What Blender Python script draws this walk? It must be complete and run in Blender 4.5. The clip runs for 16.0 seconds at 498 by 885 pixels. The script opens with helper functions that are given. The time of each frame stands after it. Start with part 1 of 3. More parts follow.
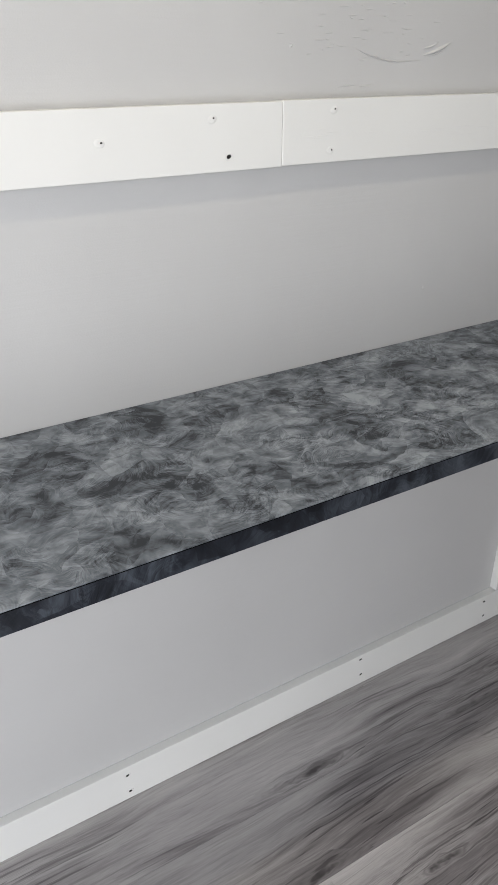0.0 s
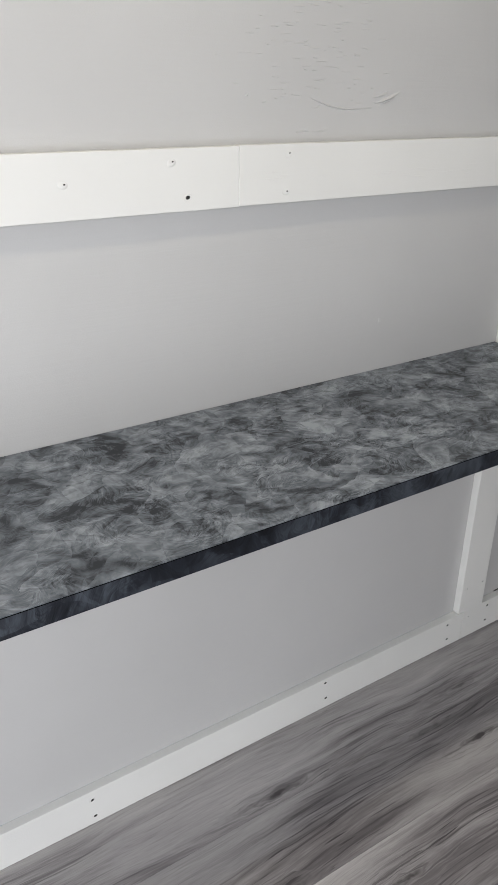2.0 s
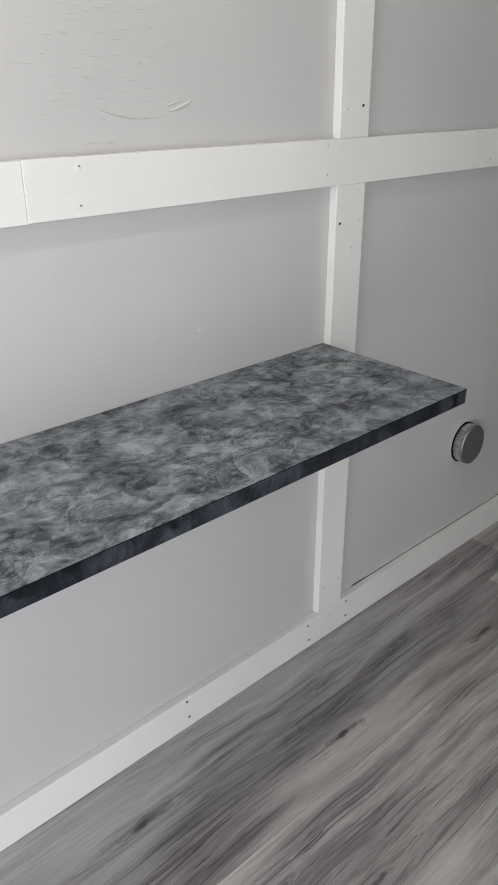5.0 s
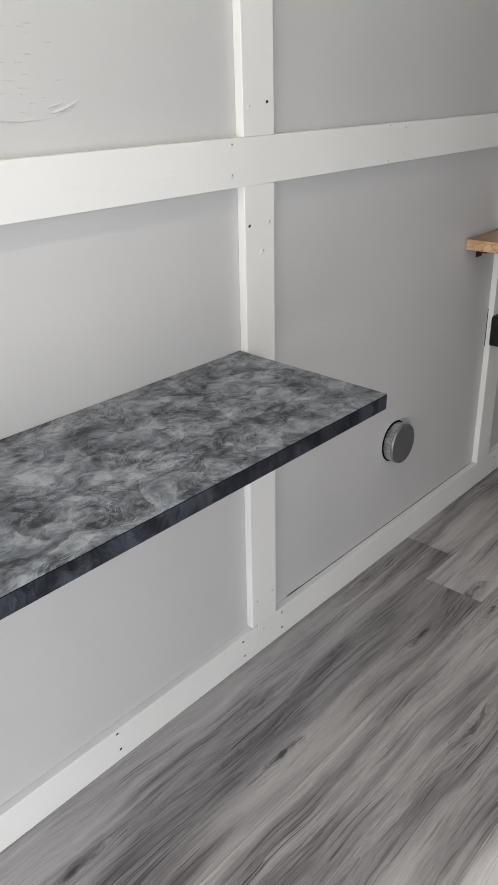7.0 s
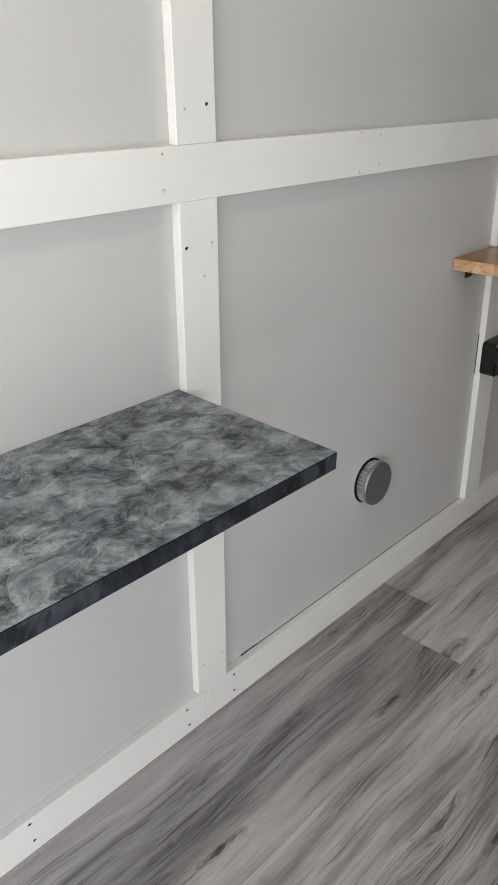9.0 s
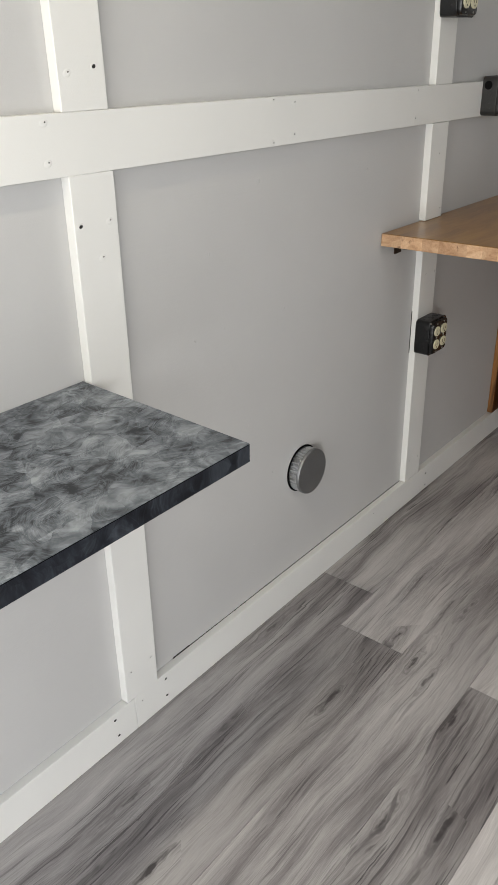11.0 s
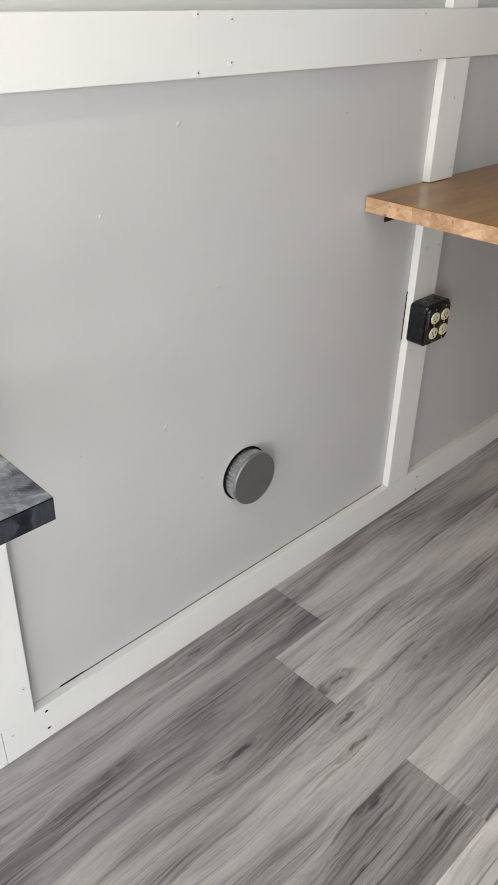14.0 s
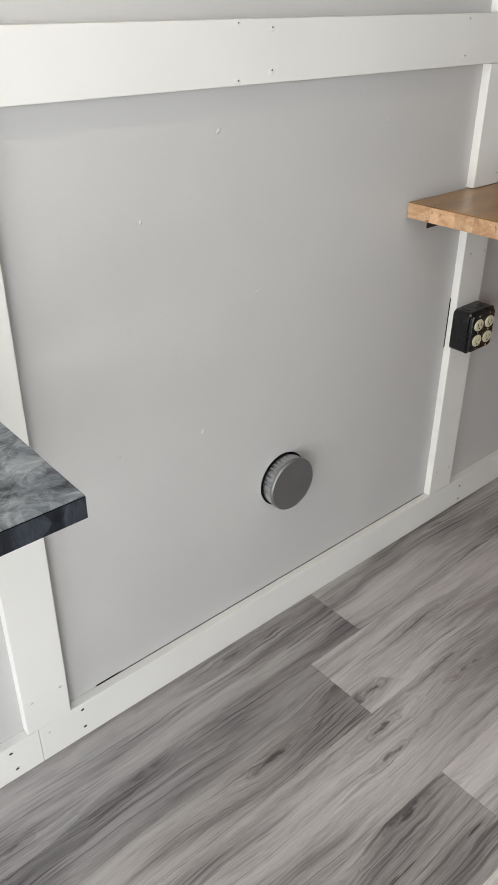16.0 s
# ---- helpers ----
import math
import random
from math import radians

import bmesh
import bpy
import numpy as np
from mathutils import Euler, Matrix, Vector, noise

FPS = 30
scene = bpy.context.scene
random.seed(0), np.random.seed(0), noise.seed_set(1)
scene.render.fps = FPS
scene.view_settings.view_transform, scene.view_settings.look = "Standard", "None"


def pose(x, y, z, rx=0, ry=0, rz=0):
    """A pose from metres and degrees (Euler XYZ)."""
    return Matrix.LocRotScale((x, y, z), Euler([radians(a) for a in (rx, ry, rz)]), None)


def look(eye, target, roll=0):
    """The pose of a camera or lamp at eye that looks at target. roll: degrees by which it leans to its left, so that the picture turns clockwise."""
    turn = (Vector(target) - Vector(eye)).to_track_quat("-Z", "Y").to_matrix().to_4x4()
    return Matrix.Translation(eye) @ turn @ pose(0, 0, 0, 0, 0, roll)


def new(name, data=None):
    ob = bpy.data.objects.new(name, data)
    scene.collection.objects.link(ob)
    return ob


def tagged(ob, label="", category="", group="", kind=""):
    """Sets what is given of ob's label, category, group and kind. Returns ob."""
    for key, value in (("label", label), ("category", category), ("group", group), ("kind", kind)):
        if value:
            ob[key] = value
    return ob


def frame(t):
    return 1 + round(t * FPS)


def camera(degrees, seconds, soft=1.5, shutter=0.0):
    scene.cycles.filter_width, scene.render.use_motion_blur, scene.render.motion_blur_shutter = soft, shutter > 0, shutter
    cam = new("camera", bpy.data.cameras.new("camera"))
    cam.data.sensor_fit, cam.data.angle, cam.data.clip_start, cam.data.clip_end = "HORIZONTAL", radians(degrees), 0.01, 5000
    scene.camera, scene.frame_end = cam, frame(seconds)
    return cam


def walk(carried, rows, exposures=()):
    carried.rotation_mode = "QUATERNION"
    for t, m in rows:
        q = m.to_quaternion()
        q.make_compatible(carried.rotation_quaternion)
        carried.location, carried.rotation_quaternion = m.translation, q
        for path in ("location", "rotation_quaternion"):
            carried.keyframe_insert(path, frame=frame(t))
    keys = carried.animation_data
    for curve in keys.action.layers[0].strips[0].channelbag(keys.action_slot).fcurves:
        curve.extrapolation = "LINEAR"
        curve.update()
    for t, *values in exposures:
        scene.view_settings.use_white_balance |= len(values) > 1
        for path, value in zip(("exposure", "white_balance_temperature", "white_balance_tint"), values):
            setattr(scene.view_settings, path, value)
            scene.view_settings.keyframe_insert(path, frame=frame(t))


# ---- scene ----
cam = camera(36.1, 16.0, soft=1.1)
PATH = [
    (0, (-0.024, -1.018, 1.317), (0.916, 0.495, 0.407), -0.1),
    (0.5, (-0.039, -1.038, 1.328), (0.856, 0.511, 0.435), -0.0),
    (1, (-0.034, -1.049, 1.325), (0.877, 0.501, 0.448), -0.0),
    (1.5, (-0.025, -1.063, 1.332), (0.926, 0.472, 0.472), 0.2),
    (2, (-0.016, -1.072, 1.335), (0.982, 0.443, 0.492), 0.5),
    (2.5, (-0.002, -1.081, 1.335), (1.048, 0.405, 0.506), 0.6),
    (3, (0.018, -1.087, 1.335), (1.115, 0.369, 0.513), 0.6),
    (3.5, (0.042, -1.091, 1.335), (1.181, 0.334, 0.514), 0.2),
    (4, (0.076, -1.099, 1.331), (1.25, 0.296, 0.509), -0.4),
    (4.2, (0.089, -1.097, 1.341), (1.273, 0.279, 0.502), -0.2),
    (6.3, (0.111, -1.121, 1.346), (1.398, 0.162, 0.511), -2.0),
    (6.5, (0.131, -1.122, 1.349), (1.424, 0.15, 0.505), -2.0),
    (7, (0.201, -1.083, 1.348), (1.525, 0.15, 0.495), -1.7),
    (7.5, (0.267, -1.013, 1.353), (1.619, 0.185, 0.494), -1.2),
    (8, (0.313, -0.964, 1.345), (1.673, 0.224, 0.486), -0.8),
    (8.5, (0.372, -0.983, 1.354), (1.729, 0.209, 0.496), -0.5),
    (9, (0.467, -1.02, 1.348), (1.772, 0.228, 0.491), -0.8),
    (9.2, (0.508, -1.052, 1.345), (1.789, 0.226, 0.493), -1.6),
    (11.3, (0.616, -0.989, 1.314), (2.001, 0.13, 0.403), -1.5),
    (11.5, (0.669, -0.953, 1.315), (2.065, 0.142, 0.392), -1.5),
    (12, (0.754, -0.916, 1.317), (2.196, 0.107, 0.382), -1.0),
    (12.5, (0.877, -0.919, 1.311), (2.26, 0.166, 0.357), 0.2),
    (13, (0.984, -0.96, 1.303), (2.275, 0.2, 0.31), 0.9),
    (13.5, (1.01, -0.98, 1.293), (2.245, 0.213, 0.267), 1.0),
    (14, (1.022, -0.99, 1.292), (2.228, 0.222, 0.255), 1.2),
    (14.5, (1.034, -0.994, 1.288), (2.21, 0.246, 0.25), 1.0),
    (15, (1.035, -0.994, 1.286), (2.188, 0.27, 0.251), 0.8),
    (15.5, (1.037, -1.005, 1.298), (2.169, 0.285, 0.27), 0.4),
    (16, (1.031, -1.008, 1.289), (2.154, 0.296, 0.269), -0.1),
]
EXPOSURE = [(0.0, -0.42, 6420, 7), (1.5, -0.42, 6440, 7), (3.5, -0.36, 6410, 7), (7.0, -0.04, 6470, 7), (8.0, 0.07, 6520, 6), (9.0, 0.10, 6560, 6), (11.5, 0.40, 6680, 5), (12.0, 0.68, 6640, 5), (16.0, 0.58, 6550, 5)]
walk(cam, [(t, look(eye, target, roll)) for t, eye, target, roll in PATH], EXPOSURE)


# ---- light ----
world = bpy.data.worlds.new("overcast_sky")
scene.world = world
world.use_nodes = True
wt = world.node_tree
sky = wt.nodes.new("ShaderNodeTexSky")
sky.sky_type, sky.sun_disc = "NISHITA", False
sky.sun_elevation, sky.sun_rotation = radians(64), radians(180)
wt.links.new(sky.outputs["Color"], wt.nodes["Background"].inputs["Color"])
wt.nodes["Background"].inputs["Strength"].default_value = 0.05


def lamp(name, kind, m, energy, colour, size=None, size_y=None):
    data = bpy.data.lights.new(name, kind)
    data.energy, data.color = energy, colour
    if kind == "AREA":
        data.shape, data.size, data.size_y = "RECTANGLE", size, size_y
    ob = new(name, data)
    ob.matrix_world = m
    return ob


sun = lamp("sun", "SUN", look((-0.5, -4.2, 9.0), (0, 0, 0)), 1.0, (1, 0.95, 0.88))
sun.data.angle = radians(10)
# daylight through the wide side door behind the camera, the rear door and a strip skylight overhead; the small window
# is an added fill
DOOR_W, REAR_W, WINDOW_FILL_W, SKYLIGHT_W = 50.0, 34.0, 4.0, 11.5
lamp("door_daylight", "AREA", look((-0.62, -2.04, 0.97), (-0.60, 0.0, 0.97)), DOOR_W, (0.955, 0.945, 1.0), 1.6, 1.84)
lamp("rear_door_daylight", "AREA", look((-1.49, -1.0, 0.94), (0.0, -1.0, 0.93)), REAR_W, (0.955, 0.95, 1.0), 1.2, 1.8)
lamp("window_daylight", "AREA", look((1.8, -2.04, 1.62), (1.8, 0.0, 1.62)), WINDOW_FILL_W, (0.97, 0.96, 1.0), 1.1, 0.6)
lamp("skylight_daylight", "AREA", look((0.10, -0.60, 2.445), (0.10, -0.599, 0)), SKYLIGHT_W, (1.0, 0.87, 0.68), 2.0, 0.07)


# ---- materials ----
class Nodes:
    """A small writer of node materials."""

    def __init__(self, name):
        self.mat = bpy.data.materials.new(name)
        self.mat.use_nodes = True
        self.t = self.mat.node_tree
        self.bsdf = self.t.nodes["Principled BSDF"]

    def add(self, kind, **props):
        n = self.t.nodes.new("ShaderNode" + kind)
        for k, v in props.items():
            if k == "operation":
                n.operation = v
            elif k == "data_type":
                n.data_type = v
            elif k == "feature":
                n.feature = v
            elif k == "blend_type":
                n.blend_type = v
        return n

    def link(self, a, b):
        self.t.links.new(a, b)

    def put(self, sock, v):
        if isinstance(v, bpy.types.NodeSocket):
            self.link(v, sock)
        else:
            sock.default_value = v

    def math(self, op, a, b=0.0, c=0.0, clamp=False):
        n = self.add("Math", operation=op)
        n.use_clamp = clamp
        self.put(n.inputs[0], a), self.put(n.inputs[1], b), self.put(n.inputs[2], c)
        return n.outputs[0]

    def vmath(self, op, a, b=(0, 0, 0)):
        n = self.add("VectorMath", operation=op)
        self.put(n.inputs[0], a), self.put(n.inputs[1], b)
        return n.outputs["Value"] if op in ("LENGTH", "DISTANCE") else n.outputs[0]

    def coords(self, scale=(1, 1, 1), offset=None, kind="Object"):
        v = self.add("TexCoord").outputs[kind]
        v = self.vmath("MULTIPLY", v, scale)
        return self.vmath("ADD", v, offset) if offset is not None else v

    def noise(self, v, scale=1.0, detail=3.0, rough=0.5, distort=0.0, colour=False):
        n = self.add("TexNoise")
        self.link(v, n.inputs["Vector"])
        n.inputs["Scale"].default_value, n.inputs["Detail"].default_value = scale, detail
        n.inputs["Roughness"].default_value, n.inputs["Distortion"].default_value = rough, distort
        return n.outputs["Color" if colour else "Fac"]

    def ramp(self, v, *stops):
        n = self.add("ValToRGB")
        e = n.color_ramp.elements
        while len(e) < len(stops):
            e.new(0.5)
        for el, (p, c) in zip(e, stops):
            el.position, el.color = p, (*c, 1) if len(c) == 3 else c
        self.link(v, n.inputs["Fac"])
        return n.outputs["Color"]

    def mix(self, f, a, b, blend="MIX"):
        n = self.add("Mix", data_type="RGBA", blend_type=blend)
        self.put(n.inputs["Factor"], f)
        for i, v in ((6, a), (7, b)):
            self.put(n.inputs[i], (*v, 1) if isinstance(v, tuple) and len(v) == 3 else v)
        return n.outputs[2]

    def span(self, v, lo, hi, to_lo=0.0, to_hi=1.0):
        n = self.add("MapRange")
        self.link(v, n.inputs[0])
        for i, x in enumerate((lo, hi, to_lo, to_hi), 1):
            n.inputs[i].default_value = x
        return n.outputs[0]

    def done(self, colour, rough=0.5, metal=0.0, bump=None, depth=0.001, spec=0.5, coat=0.0):
        self.put(self.bsdf.inputs["Base Color"], (*colour, 1) if isinstance(colour, tuple) and len(colour) == 3 else colour)
        self.put(self.bsdf.inputs["Roughness"], rough)
        self.bsdf.inputs["Metallic"].default_value = metal
        self.bsdf.inputs["Specular IOR Level"].default_value = spec
        self.bsdf.inputs["Coat Weight"].default_value = coat
        self.bsdf.inputs["Coat Roughness"].default_value = 0.12
        if bump is not None:
            b = self.add("Bump")
            b.inputs["Distance"].default_value = depth
            b.inputs["Strength"].default_value = 1.0
            self.link(bump, b.inputs["Height"])
            self.link(b.outputs[0], self.bsdf.inputs["Normal"])
        return self.mat


def paint(name, colour, rough, grain=0.0006):
    """Brushed or rolled paint over plywood: faint tone drift, roller stipple and raised grain."""
    n = Nodes(name)
    drift = n.noise(n.coords((1, 1, 1)), 2.3, 3)
    fine = n.noise(n.coords((1, 1, 1)), 420, 2)
    streak = n.noise(n.coords((9, 9, 160)), 1.0, 3)
    soft = n.noise(n.coords((1, 1, 1)), 14, 2)
    tone = n.span(drift, 0.3, 0.7, 0.96, 1.03)
    col = n.mix(1.0, colour, n.mix(0.0, tone, tone), "MULTIPLY")
    h = n.math("ADD", n.math("MULTIPLY", fine, 0.25), n.math("ADD", n.math("MULTIPLY", streak, 0.5), n.math("MULTIPLY", soft, 1.6)))
    return n.done(col, n.span(fine, 0.3, 0.7, rough - 0.05, rough + 0.07), bump=h, depth=grain, spec=0.4)


def plain(name, colour, rough=0.5, metal=0.0, vary=0.12, scale=60, depth=0.0002, spec=0.5):
    n = Nodes(name)
    v = n.noise(n.coords(), scale, 3)
    col = n.mix(1.0, colour, n.span(v, 0.3, 0.7, 1 - vary, 1 + vary), "MULTIPLY")
    return n.done(col, n.span(v, 0.3, 0.7, rough - 0.06, rough + 0.06), metal, v, depth, spec)


def floor_vinyl():
    """Grey oak-look vinyl plank: grain along x that flows round knots, smudged dark figure, growth lines and checks."""
    n = Nodes("grey_oak_vinyl")
    info = n.add("ObjectInfo")
    off = n.add("CombineXYZ")
    n.put(off.inputs[0], n.math("MULTIPLY", info.outputs["Random"], 37.0))
    n.put(off.inputs[1], n.math("MULTIPLY", info.outputs["Random"], 11.0))
    p = n.coords((1, 1, 1), off.outputs[0])
    sep = n.add("SeparateXYZ")
    n.link(p, sep.inputs[0])
    # knots: the grain opens into an eye round each one
    cell = n.vmath("MULTIPLY", p, (3.4, 10.0, 1))
    v = n.add("TexVoronoi")
    v.voronoi_dimensions = "2D"
    n.link(cell, v.inputs["Vector"])
    v.inputs["Scale"].default_value = 1.0
    s = n.add("SeparateXYZ")
    n.link(v.outputs["Color"], s.inputs[0])
    gate = n.span(s.outputs[0], 0.55, 0.80, 0.0, 1.0)
    rel = n.vmath("MULTIPLY", n.vmath("SUBTRACT", cell, v.outputs["Position"]), (0.45, 1.0, 0))
    wob = n.noise(n.vmath("MULTIPLY", p, (30, 60, 1)), 1.0, 2, 0.5)
    dist = n.math("ADD", n.vmath("LENGTH", rel), n.math("MULTIPLY", n.math("SUBTRACT", wob, 0.5), 0.16))
    r = n.add("SeparateXYZ")
    n.link(rel, r.inputs[0])
    knot = n.math("MULTIPLY", n.math("POWER", n.span(dist, 0.0, 0.42, 1.0, 0.0), 1.5), gate)
    warp = n.math("SUBTRACT", n.noise(n.vmath("MULTIPLY", p, (2.0, 5.0, 1)), 1.0, 2, 0.5), 0.5)
    ripple = n.math("SUBTRACT", n.noise(n.vmath("MULTIPLY", p, (9.0, 18.0, 1)), 1.0, 2, 0.5), 0.5)
    yy = n.math("ADD", sep.outputs[1], n.math("ADD", n.math("MULTIPLY", warp, 0.060), n.math("MULTIPLY", ripple, 0.006)))
    yy = n.math("SUBTRACT", yy, n.math("MULTIPLY", n.math("MULTIPLY", r.outputs[1], 0.095), knot))
    g = n.add("CombineXYZ")
    n.put(g.inputs[0], sep.outputs[0]), n.put(g.inputs[1], yy)
    gv = g.outputs[0]
    zone = n.noise(n.vmath("MULTIPLY", gv, (1.3, 9.0, 1)), 1.0, 3, 0.5)
    tint = n.add("SeparateXYZ")
    n.link(info.outputs["Color"], tint.inputs[0])
    zone = n.math("ADD", zone, n.math("MULTIPLY", n.math("SUBTRACT", tint.outputs[0], 1.08), 0.18))
    figure = n.math("MAXIMUM", n.span(zone, 0.40, 0.54, 1.0, 0.0), n.math("MULTIPLY", knot, 0.8), True)
    smudge = n.noise(n.vmath("MULTIPLY", gv, (4.0, 62, 1)), 1.0, 3, 0.55)
    lines = n.noise(n.vmath("MULTIPLY", gv, (4.2, 165, 1)), 1.0, 3, 0.5)
    fine = n.noise(n.vmath("MULTIPLY", gv, (22, 460, 1)), 1.0, 3, 0.65)
    soft = n.noise(n.vmath("MULTIPLY", gv, (1.6, 24, 1)), 1.0, 3, 0.55)
    tone = n.math("ADD", n.math("MULTIPLY", zone, 0.46), n.math("ADD", n.math("MULTIPLY", soft, 0.25), n.math("ADD", n.math("MULTIPLY", smudge, 0.11), n.math("MULTIPLY", fine, 0.18))))
    tone = n.math("ADD", tone, n.math("MULTIPLY", n.math("SUBTRACT", info.outputs["Random"], 0.5), 0.04))
    col = n.ramp(tone, (0.38, (0.150, 0.138, 0.139)), (0.455, (0.245, 0.231, 0.229)), (0.52, (0.350, 0.335, 0.328)), (0.61, (0.460, 0.444, 0.432)))
    # dark smudges and growth lines, dense in the figured zones and faint elsewhere
    dark = n.math("ADD", n.math("MULTIPLY", figure, 0.34), 0.03)
    col = n.mix(n.math("MULTIPLY", n.span(smudge, 0.36, 0.52, 1.0, 0.0), dark), col, (0.105, 0.095, 0.097))
    col = n.mix(n.math("MULTIPLY", n.span(lines, 0.37, 0.445, 1.0, 0.0), n.math("ADD", n.math("MULTIPLY", figure, 0.66), 0.20)), col, (0.085, 0.077, 0.079))
    rings = n.math("SINE", n.math("ADD", n.math("MULTIPLY", yy, 520.0), n.math("MULTIPLY", soft, 16.0)))
    rings = n.math("MULTIPLY", n.span(rings, 0.3, 1.0, 0.0, 0.45), n.math("MULTIPLY", figure, n.span(smudge, 0.40, 0.62, 1.0, 0.1)))
    col = n.mix(rings, col, (0.080, 0.072, 0.074))
    cracks = n.math("MULTIPLY", n.span(n.noise(n.vmath("MULTIPLY", gv, (7.0, 110, 1)), 1.0, 2, 0.5), 0.29, 0.35, 0.9, 0.0), figure, 0, True)
    col = n.mix(cracks, col, (0.040, 0.036, 0.037))
    # knots: dark core, a halo of rings, one side heavier
    halo = n.math("MULTIPLY", n.span(n.math("SINE", n.math("MULTIPLY", dist, 85.0)), 0.0, 1.0, 0.0, 0.5), n.span(dist, 0.06, 0.19, 1.0, 0.0))
    col = n.mix(n.math("MULTIPLY", halo, gate), col, (0.080, 0.072, 0.073))
    core = n.span(dist, 0.02, 0.085, 0.9, 0.0)
    col = n.mix(n.math("MULTIPLY", core, n.math("MULTIPLY", gate, n.span(wob, 0.38, 0.55, 1.0, 0.45))), col, (0.045, 0.040, 0.040))
    # tint carried by the plank itself
    col = n.mix(1.0, col, info.outputs["Color"], "MULTIPLY")
    return n.done(col, n.span(lines, 0.3, 0.7, 0.48, 0.38), bump=n.math("ADD", n.math("MULTIPLY", fine, 0.5), lines), depth=0.0003, spec=0.45)


def swirl_laminate(name, dark, mid, light, rough, squash=(1, 1, 1)):
    """Brushed slate laminate: clouded tone with overlapping hand-sized fans of fine arcs."""
    n = Nodes(name)
    base = n.coords(squash)
    wob = n.noise(base, 14.0, 2, 0.5, 0.0, True)
    p = n.vmath("ADD", base, n.vmath("MULTIPLY", n.vmath("SUBTRACT", wob, (0.5, 0.5, 0.5)), (0.05, 0.05, 0.02)))
    strokes, lines = None, None
    for i, (sc, k) in enumerate(((11.0, 34.0), (16.0, 46.0), (23.0, 62.0))):
        q = n.vmath("ADD", n.vmath("MULTIPLY", p, (0.85, 1.1, 1.0)), (3.1 * i, 1.7 * i, 0))
        v = n.add("TexVoronoi")
        n.link(q, v.inputs["Vector"])
        v.inputs["Scale"].default_value = sc
        off = n.vmath("MULTIPLY", n.vmath("SUBTRACT", v.outputs["Color"], (0.5, 0.5, 0.5)), (1.3 / sc, 1.3 / sc, 0.0))
        rel = n.vmath("SUBTRACT", n.vmath("SUBTRACT", q, v.outputs["Position"]), off)
        s = n.add("SeparateXYZ")
        n.link(rel, s.inputs[0])
        c = n.add("SeparateXYZ")
        n.link(v.outputs["Color"], c.inputs[0])
        d = n.vmath("LENGTH", rel)
        ang = n.math("ARCTAN2", s.outputs[1], s.outputs[0])
        # brush marks that follow an arc round the wrist
        w = n.add("CombineXYZ")
        n.put(w.inputs[0], n.math("MULTIPLY", d, k)), n.put(w.inputs[1], n.math("MULTIPLY", ang, 1.6)), n.put(w.inputs[2], n.math("MULTIPLY", c.outputs[0], 60.0))
        brush = n.noise(w.outputs[0], 1.0, 3, 0.55)
        w2 = n.add("CombineXYZ")
        n.put(w2.inputs[0], n.math("MULTIPLY", d, k * 12.0)), n.put(w2.inputs[1], n.math("MULTIPLY", ang, 2.0)), n.put(w2.inputs[2], n.math("MULTIPLY", c.outputs[1], 60.0))
        hair = n.noise(w2.outputs[0], 1.0, 2, 0.6)
        tone_i = n.math("ADD", n.math("MULTIPLY", brush, 0.78), n.math("MULTIPLY", c.outputs[2], 0.22))
        hair = n.math("MULTIPLY", n.math("SUBTRACT", hair, 0.5), n.span(n.noise(q, 9.0 + 5 * i, 2), 0.46, 0.66, 0.1, 1.0))
        strokes = tone_i if strokes is None else n.math("ADD", strokes, tone_i)
        lines = hair if lines is None else n.math("ADD", lines, hair)
    cloud = n.noise(base, 19.0, 3, 0.5, 0.6)
    wide = n.noise(base, 4.5, 2, 0.5, 0.4)
    tone = n.math("ADD", n.math("MULTIPLY", strokes, 0.37), n.math("ADD", n.math("MULTIPLY", cloud, 0.33), n.math("MULTIPLY", wide, 0.16)))
    tone = n.math("ADD", tone, n.math("MULTIPLY", lines, 0.34))
    col = n.ramp(tone, (0.67, dark), (0.795, mid), (0.98, light))
    return n.done(col, rough, bump=lines, depth=0.00006, spec=0.3)


def varnished_wood(name, dark, mid, light, across=(1.0, 26, 26), rough=0.3, coat=0.25, ring=0.0):
    n = Nodes(name)
    p = n.coords((1, 1, 1))
    w = n.noise(p, 3.5, 2, 0.5, 0.0, True)
    p = n.vmath("ADD", p, n.vmath("MULTIPLY", n.vmath("SUBTRACT", w, (0.5, 0.5, 0.5)), (0.08, 0.08, 0.08)))
    g = n.vmath("MULTIPLY", p, across)
    a = n.noise(g, 1.0, 4, 0.6, ring)
    b = n.noise(n.vmath("MULTIPLY", g, (5, 5, 5)), 1.0, 3, 0.6)
    t = n.math("ADD", n.math("MULTIPLY", a, 0.75), n.math("MULTIPLY", b, 0.25))
    col = n.ramp(t, (0.32, dark), (0.5, mid), (0.68, light))
    return n.done(col, rough, bump=b, depth=0.0003, coat=coat)


